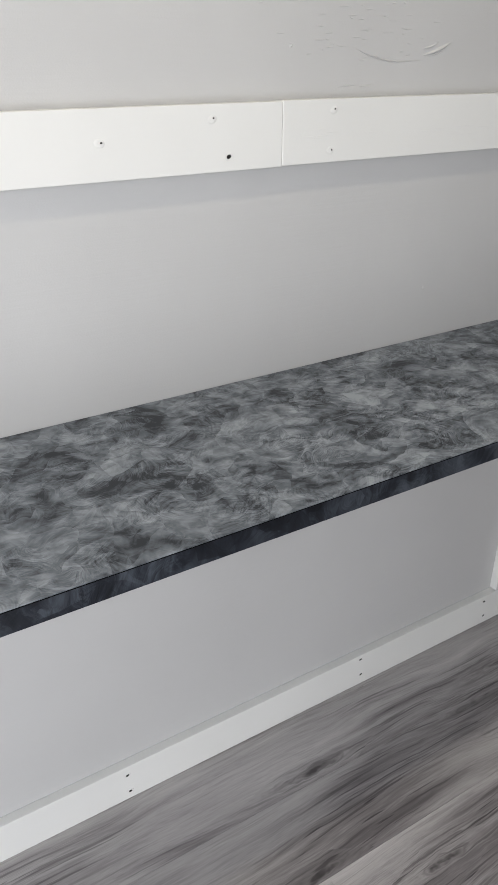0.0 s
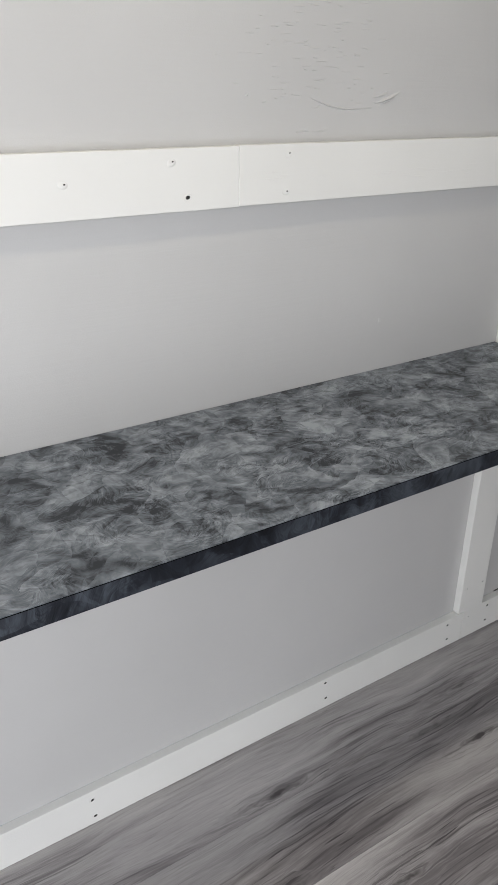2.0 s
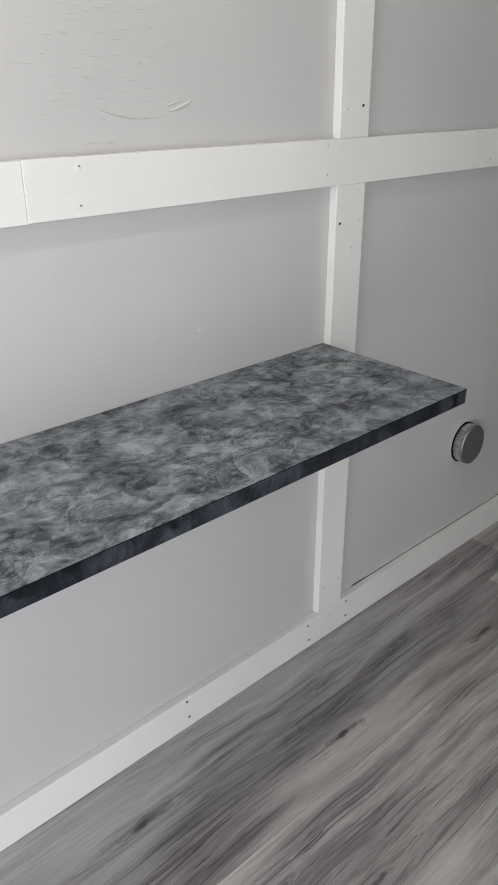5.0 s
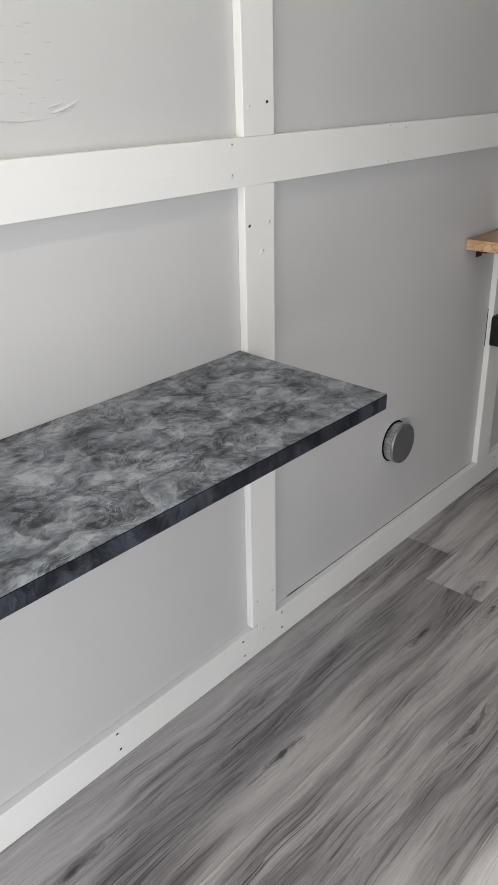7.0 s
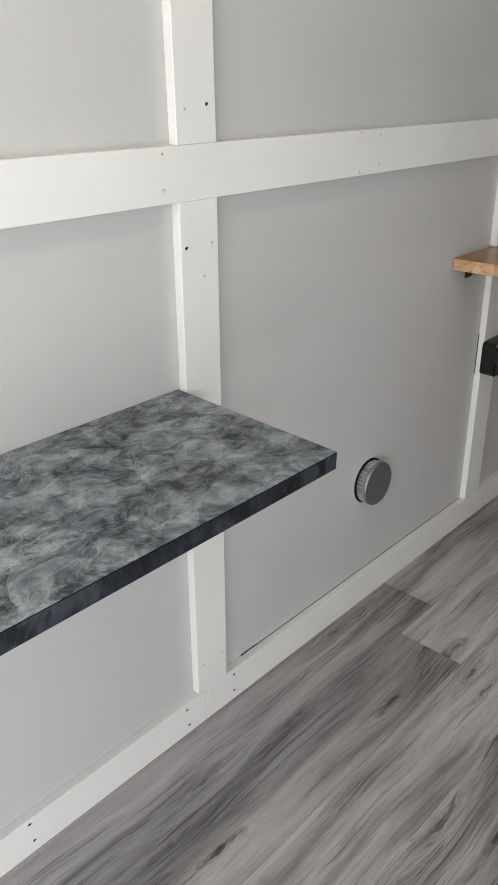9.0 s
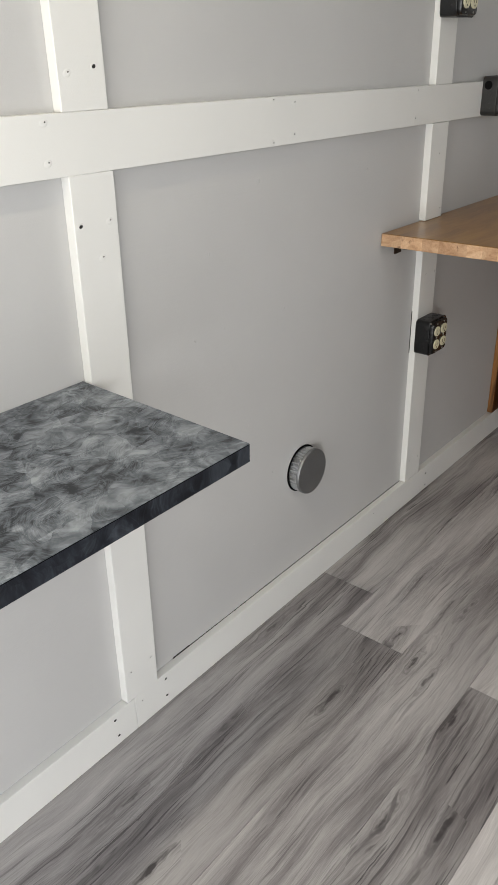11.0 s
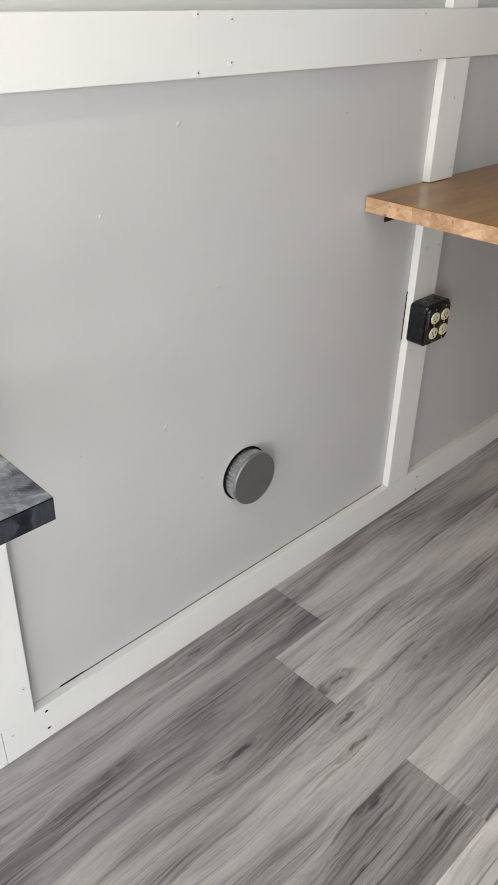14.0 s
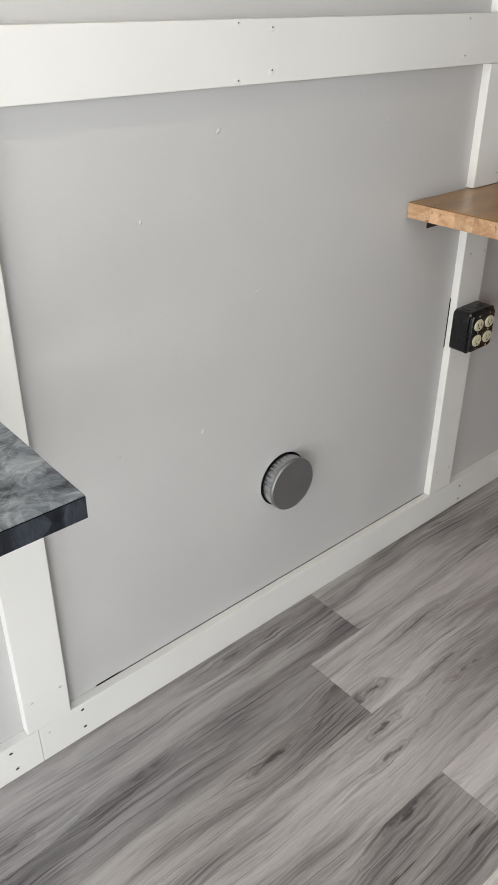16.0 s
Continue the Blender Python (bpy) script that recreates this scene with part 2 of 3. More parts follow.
def stave_wood(name):
    """Sawn end of a glued slab: every stave has its own tone, rings and a few dark checks."""
    n = Nodes(name)
    info = n.add("ObjectInfo")
    off = n.add("CombineXYZ")
    n.put(off.inputs[0], n.math("MULTIPLY", info.outputs["Random"], 31.0)), n.put(off.inputs[2], n.math("MULTIPLY", info.outputs["Random"], 17.0))
    p = n.coords((1, 1, 1), off.outputs[0])
    rings = n.noise(n.vmath("MULTIPLY", p, (1, 20, 36)), 1.0, 4, 0.55, 1.4)
    fine = n.noise(p, 240, 3, 0.6)
    t = n.math("ADD", n.math("MULTIPLY", rings, 0.72), n.math("MULTIPLY", fine, 0.28))
    col = n.ramp(t, (0.30, (0.30, 0.15, 0.07)), (0.48, (0.50, 0.30, 0.165)), (0.66, (0.64, 0.43, 0.265)))
    check = n.span(n.noise(n.vmath("MULTIPLY", p, (1, 34, 26)), 1.0, 3), 0.32, 0.37, 0.8, 0.0)
    col = n.mix(check, col, (0.10, 0.038, 0.015))
    col = n.mix(1.0, col, n.span(info.outputs["Random"], 0.0, 1.0, 0.86, 1.06), "MULTIPLY")
    return n.done(col, 0.42, bump=fine, depth=0.0004, coat=0.15)


M_WALL = paint("pale_grey_wall_paint", (0.52, 0.515, 0.505), 0.42, 0.0007)
M_TRIM = paint("white_trim_paint", (0.75, 0.745, 0.715), 0.36, 0.0005)
M_CEIL = paint("ceiling_paint", (0.72, 0.72, 0.70), 0.5)
M_FLOOR = floor_vinyl()
M_SUB = plain("underlay", (0.05, 0.05, 0.05), 0.8)
M_SLATE = swirl_laminate("slate_swirl_laminate", (0.018, 0.021, 0.026), (0.122, 0.136, 0.154), (0.315, 0.34, 0.365), 0.38)
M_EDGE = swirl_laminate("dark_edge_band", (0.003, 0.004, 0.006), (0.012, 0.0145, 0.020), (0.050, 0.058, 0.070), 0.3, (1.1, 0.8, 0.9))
M_SEAM = plain("seam_black", (0.004, 0.004, 0.0045), 0.85, spec=0.1)
M_HOLE = plain("hole_dark", (0.015, 0.014, 0.013), 0.8)
M_OAK = varnished_wood("honey_varnished_wood", (0.15, 0.060, 0.009), (0.29, 0.135, 0.024), (0.40, 0.21, 0.045), (2.0, 14, 14), 0.30, 0.2)
M_ENDGRAIN = stave_wood("sawn_slab_end")
M_BROWN = varnished_wood("stained_pine", (0.03, 0.009, 0.002), (0.085, 0.030, 0.006), (0.16, 0.062, 0.014), (60, 60, 1.6), 0.35, 0.3)
M_CAB = varnished_wood("cabinet_pine", (0.05, 0.015, 0.003), (0.23, 0.10, 0.025), (0.36, 0.17, 0.05), (48, 48, 1.0), 0.38, 0.25)
M_BLACK = plain("black_enamel", (0.006, 0.006, 0.0065), 0.24, 0.0, 0.15, 60, 0.00005)
# black enamel lightened in colour for the light on the rail box
M_LIT_BLACK = plain("lit_black_enamel", (0.026, 0.025, 0.023), 0.35, 0.1, 0.15, 60, 0.00005)
M_IVORY = plain("ivory_plastic", (0.66, 0.62, 0.44), 0.35, 0.0, 0.05)
M_STEEL = plain("galvanised_steel", (0.50, 0.51, 0.52), 0.34, 1.0, 0.12, 240)
M_CAPFACE = plain("dull_galvanised_face", (0.27, 0.275, 0.28), 0.42, 0.85, 0.06, 30)
M_SCREW = plain("zinc_screw", (0.55, 0.55, 0.53), 0.3, 1.0, 0.1)
M_BRACKET = plain("brown_bracket_metal", (0.045, 0.025, 0.016), 0.45, 0.5, 0.25)
M_TRAY = plain("blackened_steel", (0.016, 0.010, 0.008), 0.34, 0.0, 0.2, 30, 0.00005)
M_GROUND = plain("gravel_ground", (0.22, 0.21, 0.19), 0.9, 0.0, 0.3, 3)


# ---- mesh helpers ----
def box(bm, x0, y0, z0, x1, y1, z1, bevel=0.0, slot=0, segments=1):
    """A box from corner to corner, its edges rounded by bevel."""
    fresh = bmesh.ops.create_cube(bm, size=1.0)["verts"]
    bmesh.ops.scale(bm, vec=(abs(x1 - x0), abs(y1 - y0), abs(z1 - z0)), verts=fresh)
    bmesh.ops.translate(bm, vec=((x0 + x1) / 2, (y0 + y1) / 2, (z0 + z1) / 2), verts=fresh)
    faces = {f for v in fresh for f in v.link_faces}
    for f in faces:
        f.material_index = slot
    if bevel:
        edges = list({e for v in fresh for e in v.link_edges})
        bmesh.ops.bevel(bm, geom=edges, offset=bevel, segments=segments, affect="EDGES", profile=0.5)


def rounded_plate(bm, w, h, radius, y0, y1, bulge=0.0, slot=0):
    """A plate with rounded corners in the wall plane, from y0 out to y1; its front edge is drawn in by bulge."""
    def ring(inset, y):
        out = []
        for cx, cz, a0 in ((1, 1, 0), (-1, 1, 90), (-1, -1, 180), (1, -1, 270)):
            for k in range(6):
                a = radians(a0 + 18 * k)
                out.append(bm.verts.new((cx * (w - radius) + (radius - inset) * math.cos(a), y, cz * (h - radius) + (radius - inset) * math.sin(a))))
        return out
    rings = [ring(0, y0), ring(0, y1 + bulge), ring(bulge * 0.35, y1 + bulge * 0.3), ring(bulge, y1)] if bulge else [ring(0, y0), ring(0, y1)]
    for a, b in zip(rings, rings[1:]):
        for i in range(len(a)):
            j = (i + 1) % len(a)
            bm.faces.new((a[i], a[j], b[j], b[i])).material_index = slot
    bm.faces.new(rings[-1]).material_index = slot
    bm.faces.new(list(reversed(rings[0]))).material_index = slot


def lathe(bm, profile, m, steps=24, slot=0, close=True):
    """Turns (radius, height) pairs round the local z axis of m."""
    rings = []
    for r, h in profile:
        rings.append([bm.verts.new(m @ Vector((r * math.cos(2 * math.pi * i / steps), r * math.sin(2 * math.pi * i / steps), h))) for i in range(steps)])
    for a, b in zip(rings, rings[1:]):
        for i in range(steps):
            j = (i + 1) % steps
            bm.faces.new((a[i], a[j], b[j], b[i])).material_index = slot
    if close:
        bm.faces.new(rings[-1]).material_index = slot
        bm.faces.new(list(reversed(rings[0]))).material_index = slot


def mesh_of(bm, name, *mats, smooth=False):
    bmesh.ops.recalc_face_normals(bm, faces=bm.faces)
    me = bpy.data.meshes.new(name)
    bm.to_mesh(me)
    bm.free()
    for m in mats:
        me.materials.append(m)
    if smooth:
        me.polygons.foreach_set("use_smooth", [True] * len(me.polygons))
        me.set_sharp_from_angle(angle=radians(35))
    return me


def part(name, bm, material, parent, label="", smooth=False):
    """One mesh object under a thing or under a part."""
    mats = material if isinstance(material, (list, tuple)) else [material]
    ob = new(name, mesh_of(bm, name, *mats, smooth=smooth))
    ob.parent = parent
    return tagged(ob, label)


def thing(name, bm, material, label, category, group="", kind="", smooth=False):
    mats = material if isinstance(material, (list, tuple)) else [material]
    return tagged(new(name, mesh_of(bm, name, *mats, smooth=smooth)), label, category, group, kind)


def boxes(*list_of):
    bm = bmesh.new()
    for b in list_of:
        box(bm, *b)
    return bm


OUT = pose(0, 0, 0, 90, 0, 0)  # local z turned to -y, out of the wall

# ---- setting ----
X0, X1, Y0, TOP, T = -1.5, 4.4, -2.05, 2.45, -0.020
wall_north = thing("wall_north", boxes((X0, 0, -0.02, X1, 0.05, TOP)), M_WALL, "pale grey painted plywood wall between white battens", "wall", kind="structure")
DX0, DX1, DZ = -1.43, 0.19, 1.90
# unseen opening, cut only for the window fill lamp
WX0, WX1, WZ0, WZ1 = 1.24, 2.36, 1.31, 1.93
thing("wall_south", boxes((X0, Y0 - 0.05, -0.02, DX0, Y0, TOP), (DX1, Y0 - 0.05, -0.02, WX0, Y0, TOP), (DX0, Y0 - 0.05, DZ, DX1, Y0, TOP),
                          (WX0, Y0 - 0.05, -0.02, WX1, Y0, WZ0), (WX0, Y0 - 0.05, WZ1, WX1, Y0, TOP), (WX1, Y0 - 0.05, -0.02, X1, Y0, TOP)), M_WALL,
      "pale grey painted plywood wall with a wide doorway and an added opening for fill light", "wall", kind="structure")
thing("wall_east", boxes((X1, Y0 - 0.05, -0.02, X1 + 0.05, 0.05, TOP)), M_WALL, "pale grey painted plywood end wall", "wall", kind="structure")
thing("wall_west", boxes((X0 - 0.05, Y0 - 0.05, -0.02, X0, -1.62, TOP), (X0 - 0.05, -0.38, -0.02, X0, 0.05, TOP), (X0 - 0.05, -1.62, 1.86, X0, -0.38, TOP)), M_WALL, "pale grey painted plywood end wall with an open doorway", "wall", kind="structure")
# skylight slot; the last slab is an unseen lid added to block the sun
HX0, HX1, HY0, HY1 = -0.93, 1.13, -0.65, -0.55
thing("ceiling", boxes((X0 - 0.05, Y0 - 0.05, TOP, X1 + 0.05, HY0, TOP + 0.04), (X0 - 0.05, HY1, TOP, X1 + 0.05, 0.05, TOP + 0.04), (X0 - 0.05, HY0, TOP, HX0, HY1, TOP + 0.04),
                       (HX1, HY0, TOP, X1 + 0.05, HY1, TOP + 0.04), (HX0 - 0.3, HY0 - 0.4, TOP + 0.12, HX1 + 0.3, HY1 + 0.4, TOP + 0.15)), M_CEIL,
      "white painted ceiling with a narrow skylight slot under an added sun-blocking lid", "ceiling", kind="structure")
thing("ground", boxes((-400, -400, -0.55, 400, 400, -0.5)), M_GROUND, "plain gravel ground outside the doorway", "ground", kind="structure")


# ---- white battens, with their nail holes ----
def hole_mesh():
    bm = bmesh.new()
    lathe(bm, [(0.0042, -0.0002), (0.0038, 0.0006), (0.0026, 0.0007), (0.0022, 0.0003)], OUT, 12, 0, False)
    lathe(bm, [(0.0024, 0.0001), (0.0023, 0.0003)], OUT, 12, 1)
    return mesh_of(bm, "screw_hole", M_TRIM, M_HOLE, smooth=True)


def filled_mesh():
    bm = bmesh.new()
    lathe(bm, [(0.0050, -0.0002), (0.0040, 0.0004), (0.0024, 0.0008), (0.0012, 0.0006)], OUT, 12, 0)
    lathe(bm, [(0.0011, 0.0), (0.0009, 0.0010)], OUT @ pose(0.0014, 0.0008, 0), 8, 1)
    return mesh_of(bm, "filled_nail", M_TRIM, M_HOLE, smooth=True)


HOLE, FILLED = hole_mesh(), filled_mesh()


def nails(board, places, mesh=None, name="screw_hole"):
    for i, (x, z) in enumerate(places):
        ob = new(name, mesh or HOLE)
        ob.parent = board
        k = 1.3 if mesh else 1.35
        ob.matrix_basis = pose(x, T, z, 0, (i * 67) % 40 - 20, 0) @ Matrix.Diagonal((1.3 * k, 1, 0.95 * k, 1))


def batten(name, x0, z0, x1, z1, label, lean=0.0, sag=0.0):
    bm = bmesh.new()
    box(bm, x0, T, z0, x1, 0.0, z1, 0.0014, 0, 3)
    if lean:
        bmesh.ops.rotate(bm, cent=((x0 + x1) / 2, 0, z0), matrix=Matrix.Rotation(radians(lean), 3, "Y"), verts=bm.verts)
    if sag:
        bmesh.ops.rotate(bm, cent=(1.2, 0, z0), matrix=Matrix.Rotation(radians(sag), 3, "Y"), verts=bm.verts)
    return thing(name, bm, M_TRIM, label, "trim", kind="structure")


RB, RT, BB = 1.164, 1.254, 0.089
base_a = batten("baseboard", X0, 0.001, 1.357, BB, "white painted baseboard with open screw holes")
base_b = batten("baseboard", 1.3578, 0.001, X1, BB + 0.002, "white painted baseboard butted against its neighbour")
rail_a = batten("trim_rail", X0, RB, 0.6549, RT, "white painted horizontal batten with nail dents")
rail_b = batten("trim_rail", 0.6552, RB - 0.0006, X1, RT - 0.0006, "white painted horizontal batten crossing the posts", sag=0.17)
nails(base_a, [(0.317, 0.066), (0.320, 0.021), (0.896, 0.077), (0.900, 0.030), (1.299, 0.072), (1.304, 0.025)])
nails(base_b, [(1.450, 0.075), (1.450, 0.027), (2.680, 0.062), (2.682, 0.017)])
nails(base_b, [(1.375, 0.066), (2.340, 0.069)], FILLED, "filled_nail")
nails(rail_a, [(0.563, 1.184)])
nails(rail_a, [(0.537, 1.234), (0.369, 1.212)], FILLED, "filled_nail")
nails(rail_b, [(0.748, 1.239), (0.744, 1.182), (1.317, 1.241), (1.316, 1.185), (1.86, 1.246), (1.929, 1.238), (1.929, 1.178), (1.859, 1.168), (2.44, 1.24), (2.437, 1.176)], FILLED, "filled_nail")

PA, PB, PC, PD = 1.349, 1.438, 2.535, 2.627
post_low = batten("trim_post", PA - 0.012, BB + 0.001, PB - 0.011, RB - 0.001, "white painted upright batten behind the dark counter", 0.75)
post_up = batten("trim_post", PA + 0.004, RT - 0.0010, PB + 0.005, TOP, "white painted upright batten above the rail")
nails(post_low, [(1.363, 1.086)])
nails(post_low, [(1.422, 1.086), (1.353, 0.164), (1.411, 0.165), (1.40, 1.03)], FILLED, "filled_nail")
nails(post_up, [(1.422, 1.313)])
nails(post_up, [(1.370, 1.305)], FILLED, "filled_nail")
WOOD_TOP, WOOD_LOW = 0.911, 0.878
post2_low = batten("trim_post", PC, BB + 0.003, PD, WOOD_LOW - 0.001, "white painted upright batten under the wooden counter")
post2_mid = batten("trim_post", PC, WOOD_TOP + 0.001, PD, RB - 0.0055, "short white batten standing on the wooden counter")
post2_up = batten("trim_post", PC, RT - 0.0045, PD, TOP, "white painted upright batten above the rail")
nails(post2_low, [(2.56, 0.759), (2.612, 0.758), (2.55, 0.161), (2.605, 0.156), (2.548, 0.501)], FILLED, "filled_nail")
nails(post2_mid, [(2.585, 1.08), (2.612, 0.935)], FILLED, "filled_nail")

# dark gap between wall sheet and baseboard, and the cable slit beside the socket box
part("gap", boxes((1.515, -0.0012, 0.0905, 2.53, 0.001, 0.0920)), M_SEAM, wall_north, "thin dark gap above the baseboard")
part("gap", boxes((1.495, -0.0014, 0.0905, 1.55, 0.001, 0.0936)), M_SEAM, wall_north, "wider dark gap above the baseboard")
part("slit", boxes((PC - 0.0018, -0.0018, 0.528, PC + 0.001, 0.001, 0.655)), M_SEAM, wall_north, "dark cable slit beside the batten")


# ---- paint dents and creases on the wall ----
def dent_mesh(k):
    bm = bmesh.new()
    lathe(bm, [(0.0040 + 0.0005 * k, -0.0003), (0.0028, 0.0007), (0.0014, 0.0013), (0.0004, 0.0014)], OUT, 10)
    return mesh_of(bm, "paint_dent", M_WALL, smooth=True)


DENTS = [dent_mesh(k) for k in range(3)]
for i, (x, z, s) in enumerate([(0.991, 0.926, 1.3), (1.837, 1.097, 1.25), (2.252, 1.076, 1.2), (2.167, 1.126, 0.9), (1.679, 0.980, 1.0), (1.918, 0.813, 1.2), (1.718, 0.820, 0.7),
                               (1.628, 0.818, 0.8), (1.785, 0.569, 1.4), (1.602, 0.584, 0.8), (1.874, 0.414, 0.8), (1.797, 0.244, 0.8), (0.681, 1.325, 0.7), (0.891, 1.384, 0.7)]):
    ob = new("paint_dent", DENTS[i % 3])
    ob.parent = wall_north
    ob.matrix_basis = pose(x, 0, z, 0, i * 50, 0) @ Matrix.Diagonal((0.75 * s, 1, 1.2 * s, 1))


def crease(points, width, height, y=0.0, board=None):
    """A low ridge of lifted paint along points (x, z) on the wall, tapered to both ends."""
    bm = bmesh.new()
    rows, n = [], len(points)
    for i, (x, z) in enumerate(points):
        a, b = points[max(i - 1, 0)], points[min(i + 1, n - 1)]
        d = Vector((b[0] - a[0], b[1] - a[1])).normalized()
        f = max(math.sin(math.pi * (i + 0.3) / (n - 0.4)), 0.02)
        w, h = width * (0.35 + 0.65 * f), height * f
        rows.append([bm.verts.new((x - d.y * w * k, y - h * q + 0.0003, z + d.x * w * k)) for k, q in ((-1, 0), (-0.2, 1), (0.35, 0.7), (1, 0))])
    for a, b in zip(rows, rows[1:]):
        for k in range(3):
            bm.faces.new((a[k], a[k + 1], b[k + 1], b[k]))
    part("paint_crease", bm, M_TRIM if board else M_WALL, board or wall_north, "", True)


def bow(x0, z0, x1, z1, sag, n=12):
    return [(x0 + (x1 - x0) * i / n, z0 + (z1 - z0) * i / n - sag * math.sin(math.pi * i / n)) for i in range(n + 1)]


crease(bow(0.790, 1.325, 0.930, 1.306, 0.010), 0.0017, 0.0022)
crease(bow(0.938, 1.312, 0.998, 1.331, 0.002), 0.0032, 0.0034)
crease(bow(0.934, 1.321, 0.970, 1.330, 0.001), 0.0022, 0.0024)
crease(bow(0.945, 1.309, 0.990, 1.324, 0.001), 0.0018, 0.0022)
crease(bow(0.767, 1.268, 0.805, 1.271, -0.002), 0.0016, 0.0016)
crease(bow(0.805, 1.271, 0.843, 1.274, 0.002), 0.0016, 0.0016)
random.seed(4)
for _ in range(130):
    cx, cz = random.gauss(0.80, 0.075), random.uniform(1.30, 1.50)
    ln = random.uniform(0.008, 0.032)
    crease(bow(cx, cz, cx + ln, cz + random.uniform(-0.002, 0.002), random.uniform(-0.001, 0.001), 4), 0.0012, 0.0010)

for _ in range(16):
    cx, cz = random.uniform(0.665, 1.15), random.uniform(1.192, 1.214)
    crease(bow(cx, cz, cx + random.uniform(0.03, 0.12), cz + random.uniform(-0.001, 0.002), 0.0005, 6), 0.0010, 0.0006, T, rail_b)
for cx in (1.345, 1.352, 1.405, 1.412):
    crease(bow(cx, 0.10 + cx * 0.02, cx + 0.001, 0.15 + 0.1 * random.random(), 0.0, 6), 0.0008, 0.0005, T, post_low)

# ---- dark slate counter ----
bm = bmesh.new()
CT, CTH, CD, CE = 0.826, 0.031, 0.3745, 1.343
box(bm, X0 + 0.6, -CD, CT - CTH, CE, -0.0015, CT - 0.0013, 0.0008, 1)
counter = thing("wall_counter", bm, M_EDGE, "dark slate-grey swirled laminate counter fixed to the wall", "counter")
bm = bmesh.new()
box(bm, X0 + 0.6, -CD + 0.0008, CT - 0.0013, CE - 0.0006, -0.0012, CT, 0.0003, 0)
part("top_sheet", bm, M_SLATE, counter, "swirled slate-grey laminate top")
part("edge_seam", boxes((X0 + 0.6, -CD - 0.0002, CT - 0.0020, CE - 0.001, -CD + 0.002, CT - 0.0014)), M_SEAM, counter, "dark glue line under the top sheet")
counter.matrix_basis = Matrix.Translation((0, 0, CT)) @ Matrix.Rotation(radians(1.25), 4, "X") @ Matrix.Translation((0, 0, -CT))

# ---- duct cap ----
CX, CZ, CR = 1.995, 0.373, 0.0600
cap = tagged(new("duct_cap"), "round galvanised duct cap with crimped collar on the wall", "duct cap")
cap.matrix_basis = pose(CX, 0, CZ)
# flat black ring paints the gap and the shadow round the collar
bm = bmesh.new()
lathe(bm, [(CR + 0.003, 0.0), (CR + 0.003, 0.0015), (CR - 0.006, 0.0015)], OUT, 48, 0, False)
part("hole_rim", bm, M_SEAM, cap, "black ring round the collar for the gap and its painted shadow")
bm = bmesh.new()
rings = []
N = 144
for h, amp, r in ((0.0, 0.0010, CR - 0.003), (0.004, 0.0016, CR - 0.0025), (0.022, 0.0016, CR - 0.002), (0.0255, 0.0, CR - 0.001)):
    rings.append([bm.verts.new(OUT @ Vector(((r + amp * (1 if i % 4 < 2 else -1)) * math.cos(2 * math.pi * i / N), (r + amp * (1 if i % 4 < 2 else -1)) * math.sin(2 * math.pi * i / N), h))) for i in range(N)])
for a, b in zip(rings, rings[1:]):
    for i in range(N):
        bm.faces.new((a[i], a[(i + 1) % N], b[(i + 1) % N], b[i]))
part("collar", bm, M_STEEL, cap, "bright crimped galvanised collar")
bm = bmesh.new()
lathe(bm, [(CR - 0.001, 0.0250), (CR + 0.0005, 0.0262), (CR + 0.0005, 0.0325), (CR - 0.0006, 0.0342), (CR - 0.0022, 0.0346), (CR - 0.003, 0.0340)], OUT, 64, 0)
part("face", bm, M_CAPFACE, cap, "dull grey flat metal face", True)


# ---- socket boxes ----
def outlet(bm, x, z, y):
    """One half of a duplex socket: a rounded ivory face with two slots and an earth hole."""
    lathe(bm, [(0.0168, -0.002), (0.0168, 0.0022), (0.0158, 0.0030)], Matrix.Translation((x, y, z)) @ OUT @ Matrix.Diagonal((1.0, 0.86, 1, 1)), 24, 0)
    box(bm, x - 0.0070, y - 0.0034, z - 0.003, x - 0.0054, y - 0.0029, z + 0.0055, 0, 1)
    box(bm, x + 0.0054, y - 0.0034, z - 0.002, x + 0.0070, y - 0.0029, z + 0.0055, 0, 1)
    lathe(bm, [(0.0024, 0.0029), (0.0022, 0.0034)], Matrix.Translation((x, y, z - 0.0075)) @ OUT, 10, 1)


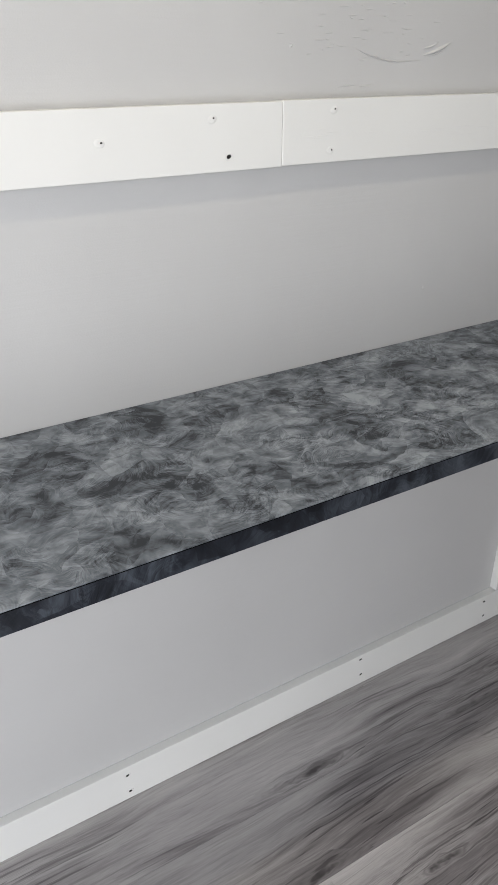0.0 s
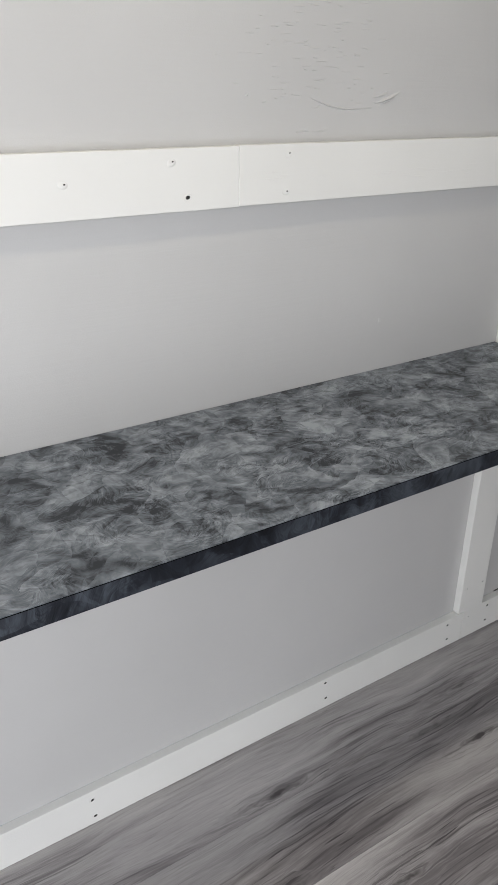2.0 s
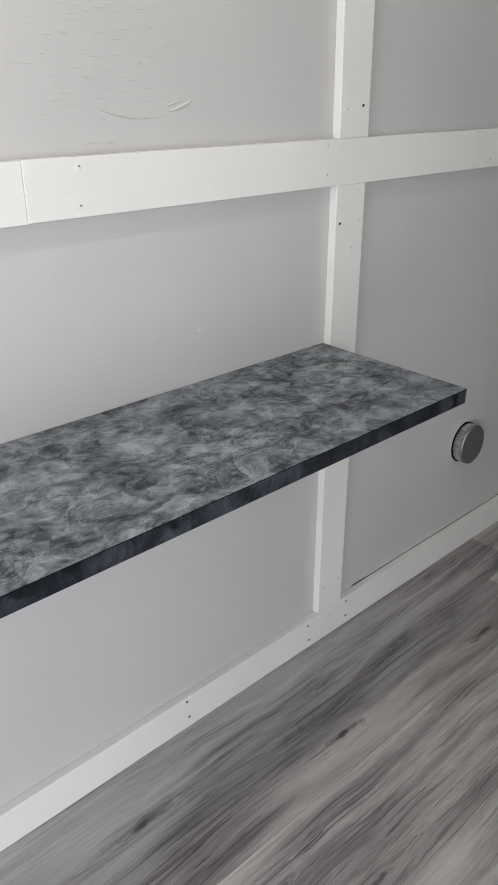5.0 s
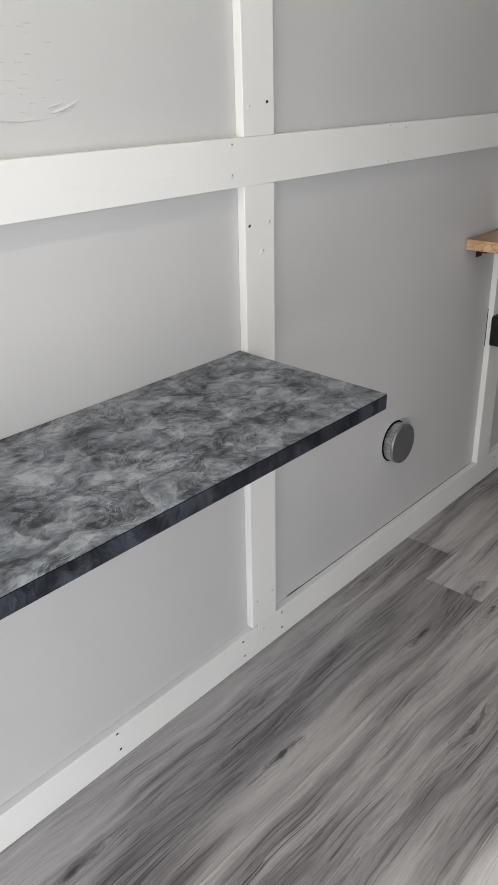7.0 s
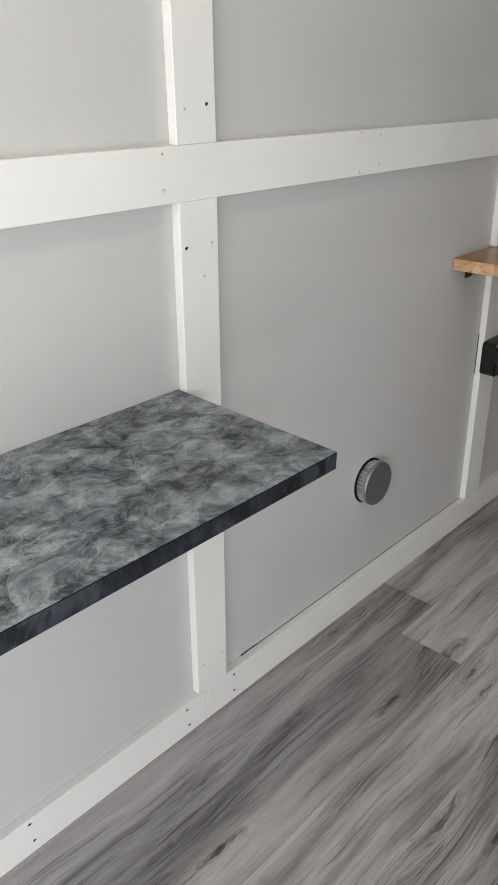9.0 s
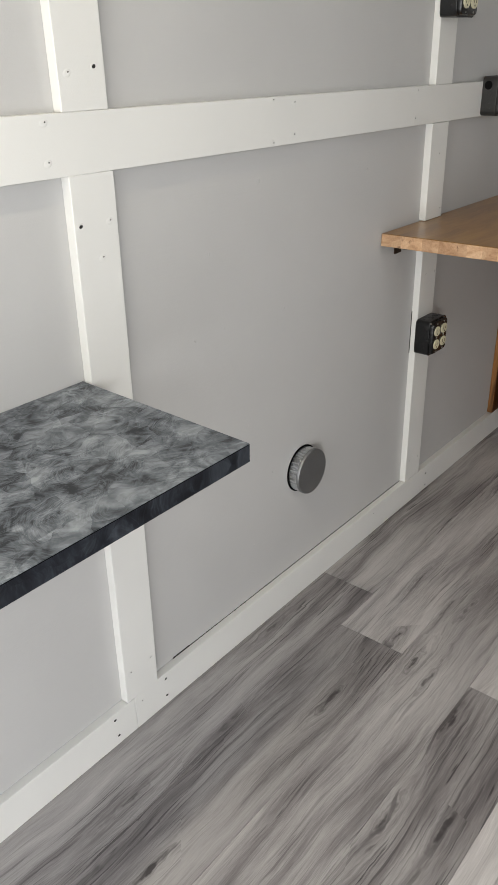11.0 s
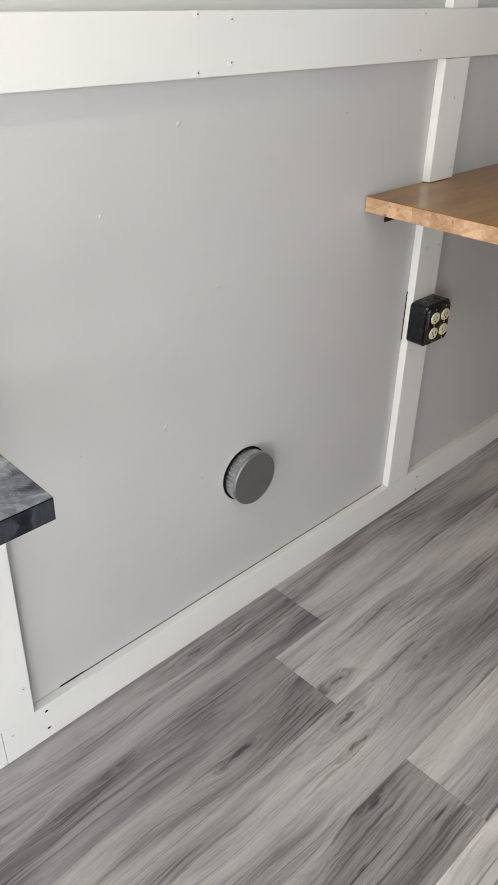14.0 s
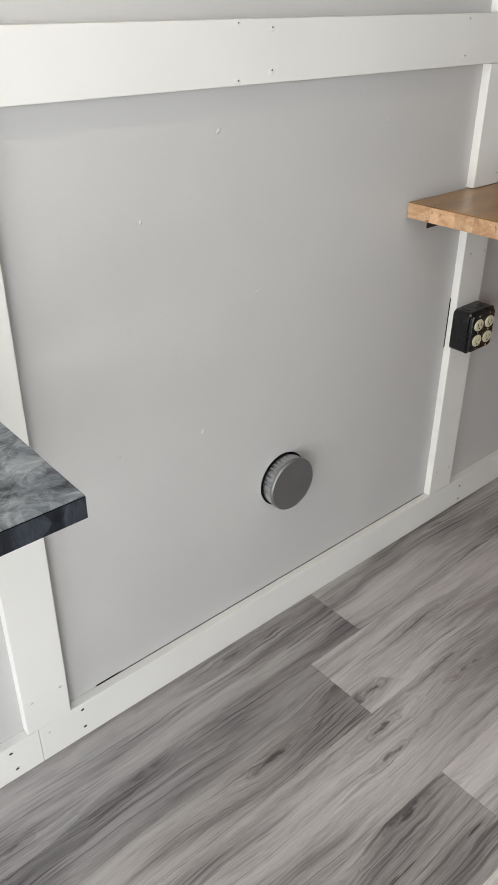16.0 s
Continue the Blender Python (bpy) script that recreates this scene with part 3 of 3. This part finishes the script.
def socket_box(cx, cz, columns, label, hole=False, enamel=M_BLACK, half=0.051, depth=0.042):
    """A steel box on the batten with a raised cover that carries duplex sockets."""
    ob = tagged(new("socket_box"), label, "socket box", "socket boxes on the battens")
    ob.matrix_basis = pose(cx, T, cz)
    bm = bmesh.new()
    rounded_plate(bm, half, half, 0.012, -0.0004, -depth)
    body = part("body", bm, enamel, ob, "black steel box body", True)
    for kz in (-0.026, 0.0, 0.026):
        for m in (pose(-half, -depth * 0.5, kz, 0, -90, 0), pose(kz, -depth * 0.5, half, 0, 0, 0)):
            bm = bmesh.new()
            lathe(bm, [(0.0085, 0.0), (0.0085, 0.0005), (0.0075, 0.0006)], m, 16)
            part("knockout", bm, enamel, body)
    if hole:
        bm = bmesh.new()
        lathe(bm, [(0.0112, 0.0), (0.0112, 0.0009), (0.0105, 0.0009)], pose(-half, -depth * 0.42, 0.028, 0, -90, 0), 20)
        part("open_knockout", bm, M_SEAM, body, "open round knockout hole")
    bm = bmesh.new()
    rounded_plate(bm, half + 0.0008, half + 0.0008, 0.013, -depth + 0.0006, -depth - 0.0022, 0.0008)
    rounded_plate(bm, half - 0.006, half - 0.003, 0.012, -depth - 0.0015, -depth - 0.012, 0.0045)
    cover = part("cover", bm, enamel, ob, "raised black steel cover", True)
    face = -depth - 0.012
    for x in columns:
        for z in (0.0195, -0.0195):
            bm = bmesh.new()
            outlet(bm, x, z, face)
            part("outlet", bm, [M_IVORY, M_SEAM], cover, "ivory socket face")
        for z in (0.041, 0.0, -0.041):
            bm = bmesh.new()
            lathe(bm, [(0.0026, -0.001), (0.0026, 0.0008), (0.0016, 0.0014)], Matrix.Translation((x, face, z)) @ OUT, 12)
            part("screw", bm, M_SCREW, cover, "small bright screw", True)
    for sx in (-1, 1):
        for sz in (-1, 1):
            if sx * sz < 0:
                bm = bmesh.new()
                lathe(bm, [(0.0034, -0.001), (0.0034, 0.0014), (0.0022, 0.0022)], Matrix.Translation((sx * (half - 0.004), -depth - 0.003, sz * (half - 0.004))) @ OUT, 12)
                part("cover_screw", bm, M_SCREW, ob, "small bright screw", True)
    return ob


socket_box(2.577, 0.583, (-0.021, 0.021), "black steel box with four ivory sockets under the wooden counter")
socket_box(2.868, 1.211, (-0.004,), "black steel box with two ivory sockets on the rail, coloured lighter for the light on it", True, M_LIT_BLACK)
socket_box(2.575, 1.450, (-0.021, 0.021), "black steel socket box high on the batten")

# ---- wooden counter ----
WX = 2.334
bm = bmesh.new()
box(bm, WX, -0.76, WOOD_LOW, X1 - 0.002, -0.002, WOOD_TOP, 0.003, 0, 2)
wood_counter = thing("wood_counter", bm, M_OAK, "honey-brown varnished thick wooden counter fixed to the wall", "counter")
random.seed(11)
y = -0.0035
while y > -0.755:
    w = random.uniform(0.035, 0.085)
    bm = bmesh.new()
    d = random.uniform(0.0006, 0.0010)
    box(bm, WX - 0.001 - d, max(y - w, -0.757), WOOD_LOW + 0.0012 + random.uniform(0, 0.0006), WX + 0.001, y, WOOD_TOP - 0.0012, 0.0002)
    part("stave_end", bm, M_ENDGRAIN, wood_counter)
    y -= w
bm = bmesh.new()
box(bm, 2.405, -0.105, WOOD_LOW - 0.0035, 2.440, -0.001, WOOD_LOW - 0.0004, 0.001)
box(bm, 2.405, -0.0045, WOOD_LOW - 0.034, 2.440, -0.001, WOOD_LOW - 0.003, 0.001)
box(bm, 2.421, -0.03, WOOD_LOW - 0.022, 2.423, -0.004, WOOD_LOW - 0.003)
thing("shelf_bracket", bm, M_BRACKET, "small brown metal bracket under the wooden counter", "bracket")

bm = bmesh.new()
box(bm, 3.205, -0.022, BB + 0.004, 3.298, -0.001, WOOD_LOW - 0.001, 0.0015)
board = thing("brown_board", bm, M_BROWN, "stained brown upright board on the wall under the counter", "board")

# left side coloured lighter than the front, as light falls on it
part("edge_strip", boxes((3.2025, -0.021, BB + 0.005, 3.2048, -0.002, WOOD_LOW - 0.002)), M_CAB, board, "streaky sawn edge, coloured lighter for the light on its left side")

cab = tagged(new("base_cabinet"), "stained pine base cabinet under the wooden counter", "cabinet")
cab.matrix_basis = pose(3.29, -0.62, 0)
part("side_panel", boxes((0, 0.0, 0.062, 0.02, 0.475, WOOD_LOW - 0.002, 0.002)), M_CAB, cab, "pine side panel with wavy grain")
part("plinth", boxes((0.006, 0.0, 0.001, 0.02, 0.470, 0.060, 0.002)), M_CAB, cab, "low pine plinth set back under the side panel")
part("back_stile", boxes((0.004, 0.4755, 0.02, 0.03, 0.492, WOOD_LOW - 0.002, 0.002)), M_BROWN, cab, "darker upright back stile")
# black sheet stands in for the shade between cabinet and wall
part("rear_panel", boxes((0.135, 0.48, 0.095, 0.155, 0.599, WOOD_LOW - 0.002, 0.001)), M_SEAM, cab, "black sheet added for the deep shade behind the cabinet")
part("carcass", boxes((0.021, 0.03, 0.06, 0.60, 0.474, WOOD_LOW - 0.002)), M_CAB, cab)
part("door", boxes((0.03, 0.0, 0.09, 0.595, 0.028, WOOD_LOW - 0.05, 0.003)), M_CAB, cab, "plain pine cabinet door")

cook = tagged(new("griddle_tray"), "black steel tray with raised rim on the wooden counter", "tray")
cook.matrix_basis = pose(3.26, 0, WOOD_TOP)
part("plate", boxes((0, -0.46, 0.0004, 0.62, -0.004, 0.008, 0.002)), M_TRAY, cook)
part("rim", boxes((-0.012, -0.024, 0.0004, 0.62, -0.003, 0.022, 0.004)), M_TRAY, cook, "raised dark back rim")

# ---- vinyl plank floor ----
floor = thing("floor", boxes((X0 - 0.05, Y0 - 0.05, -0.03, X1 + 0.05, 0.05, -0.004)), M_SUB, "grey oak-look vinyl plank floor", "floor", kind="structure")
PLANK_W = 0.1778
plank_meshes = {}


def plank_mesh(length, width):
    key = (round(length, 3), round(width, 3))
    if key not in plank_meshes:
        bm = bmesh.new()
        box(bm, 0.00025, -width + 0.0002, -0.004, length - 0.00025, -0.0002, 0.0, 0.0005)
        plank_meshes[key] = mesh_of(bm, "plank", M_FLOOR)
    return plank_meshes[key]


JOINTS = [(-0.9, 2.085, 3.30), (-0.6, 1.924, 3.75), (-1.06, 0.40, 2.59, 4.1), (-0.5, 0.10, 1.922, 3.75), (-0.9, 0.92, 2.75, 3.97), (0.30, 1.5, 3.3)]
TONES = {(0, 1): 0.97, (0, 2): 1.0, (1, 1): 0.86, (1, 2): 1.20, (2, 2): 1.06, (2, 3): 1.1, (3, 2): 0.97, (3, 3): 1.25, (4, 2): 1.3}
random.seed(21)
row, edge = 0, -0.0035
while edge > Y0:
    cuts = [X0, *(j + (row // 6) * 0.21 for j in JOINTS[row % 6]), X1]
    for k, (a, b) in enumerate(zip(cuts, cuts[1:])):
        ob = new("plank", plank_mesh(b - a, PLANK_W))
        ob.parent = floor
        ob.location = (a, edge, 0)
        g = TONES.get((row, k), random.uniform(0.88, 1.06))
        g *= 1.08
        ob.color = (g, g * 0.99, g * 0.99, 1)
    edge -= PLANK_W
    row += 1
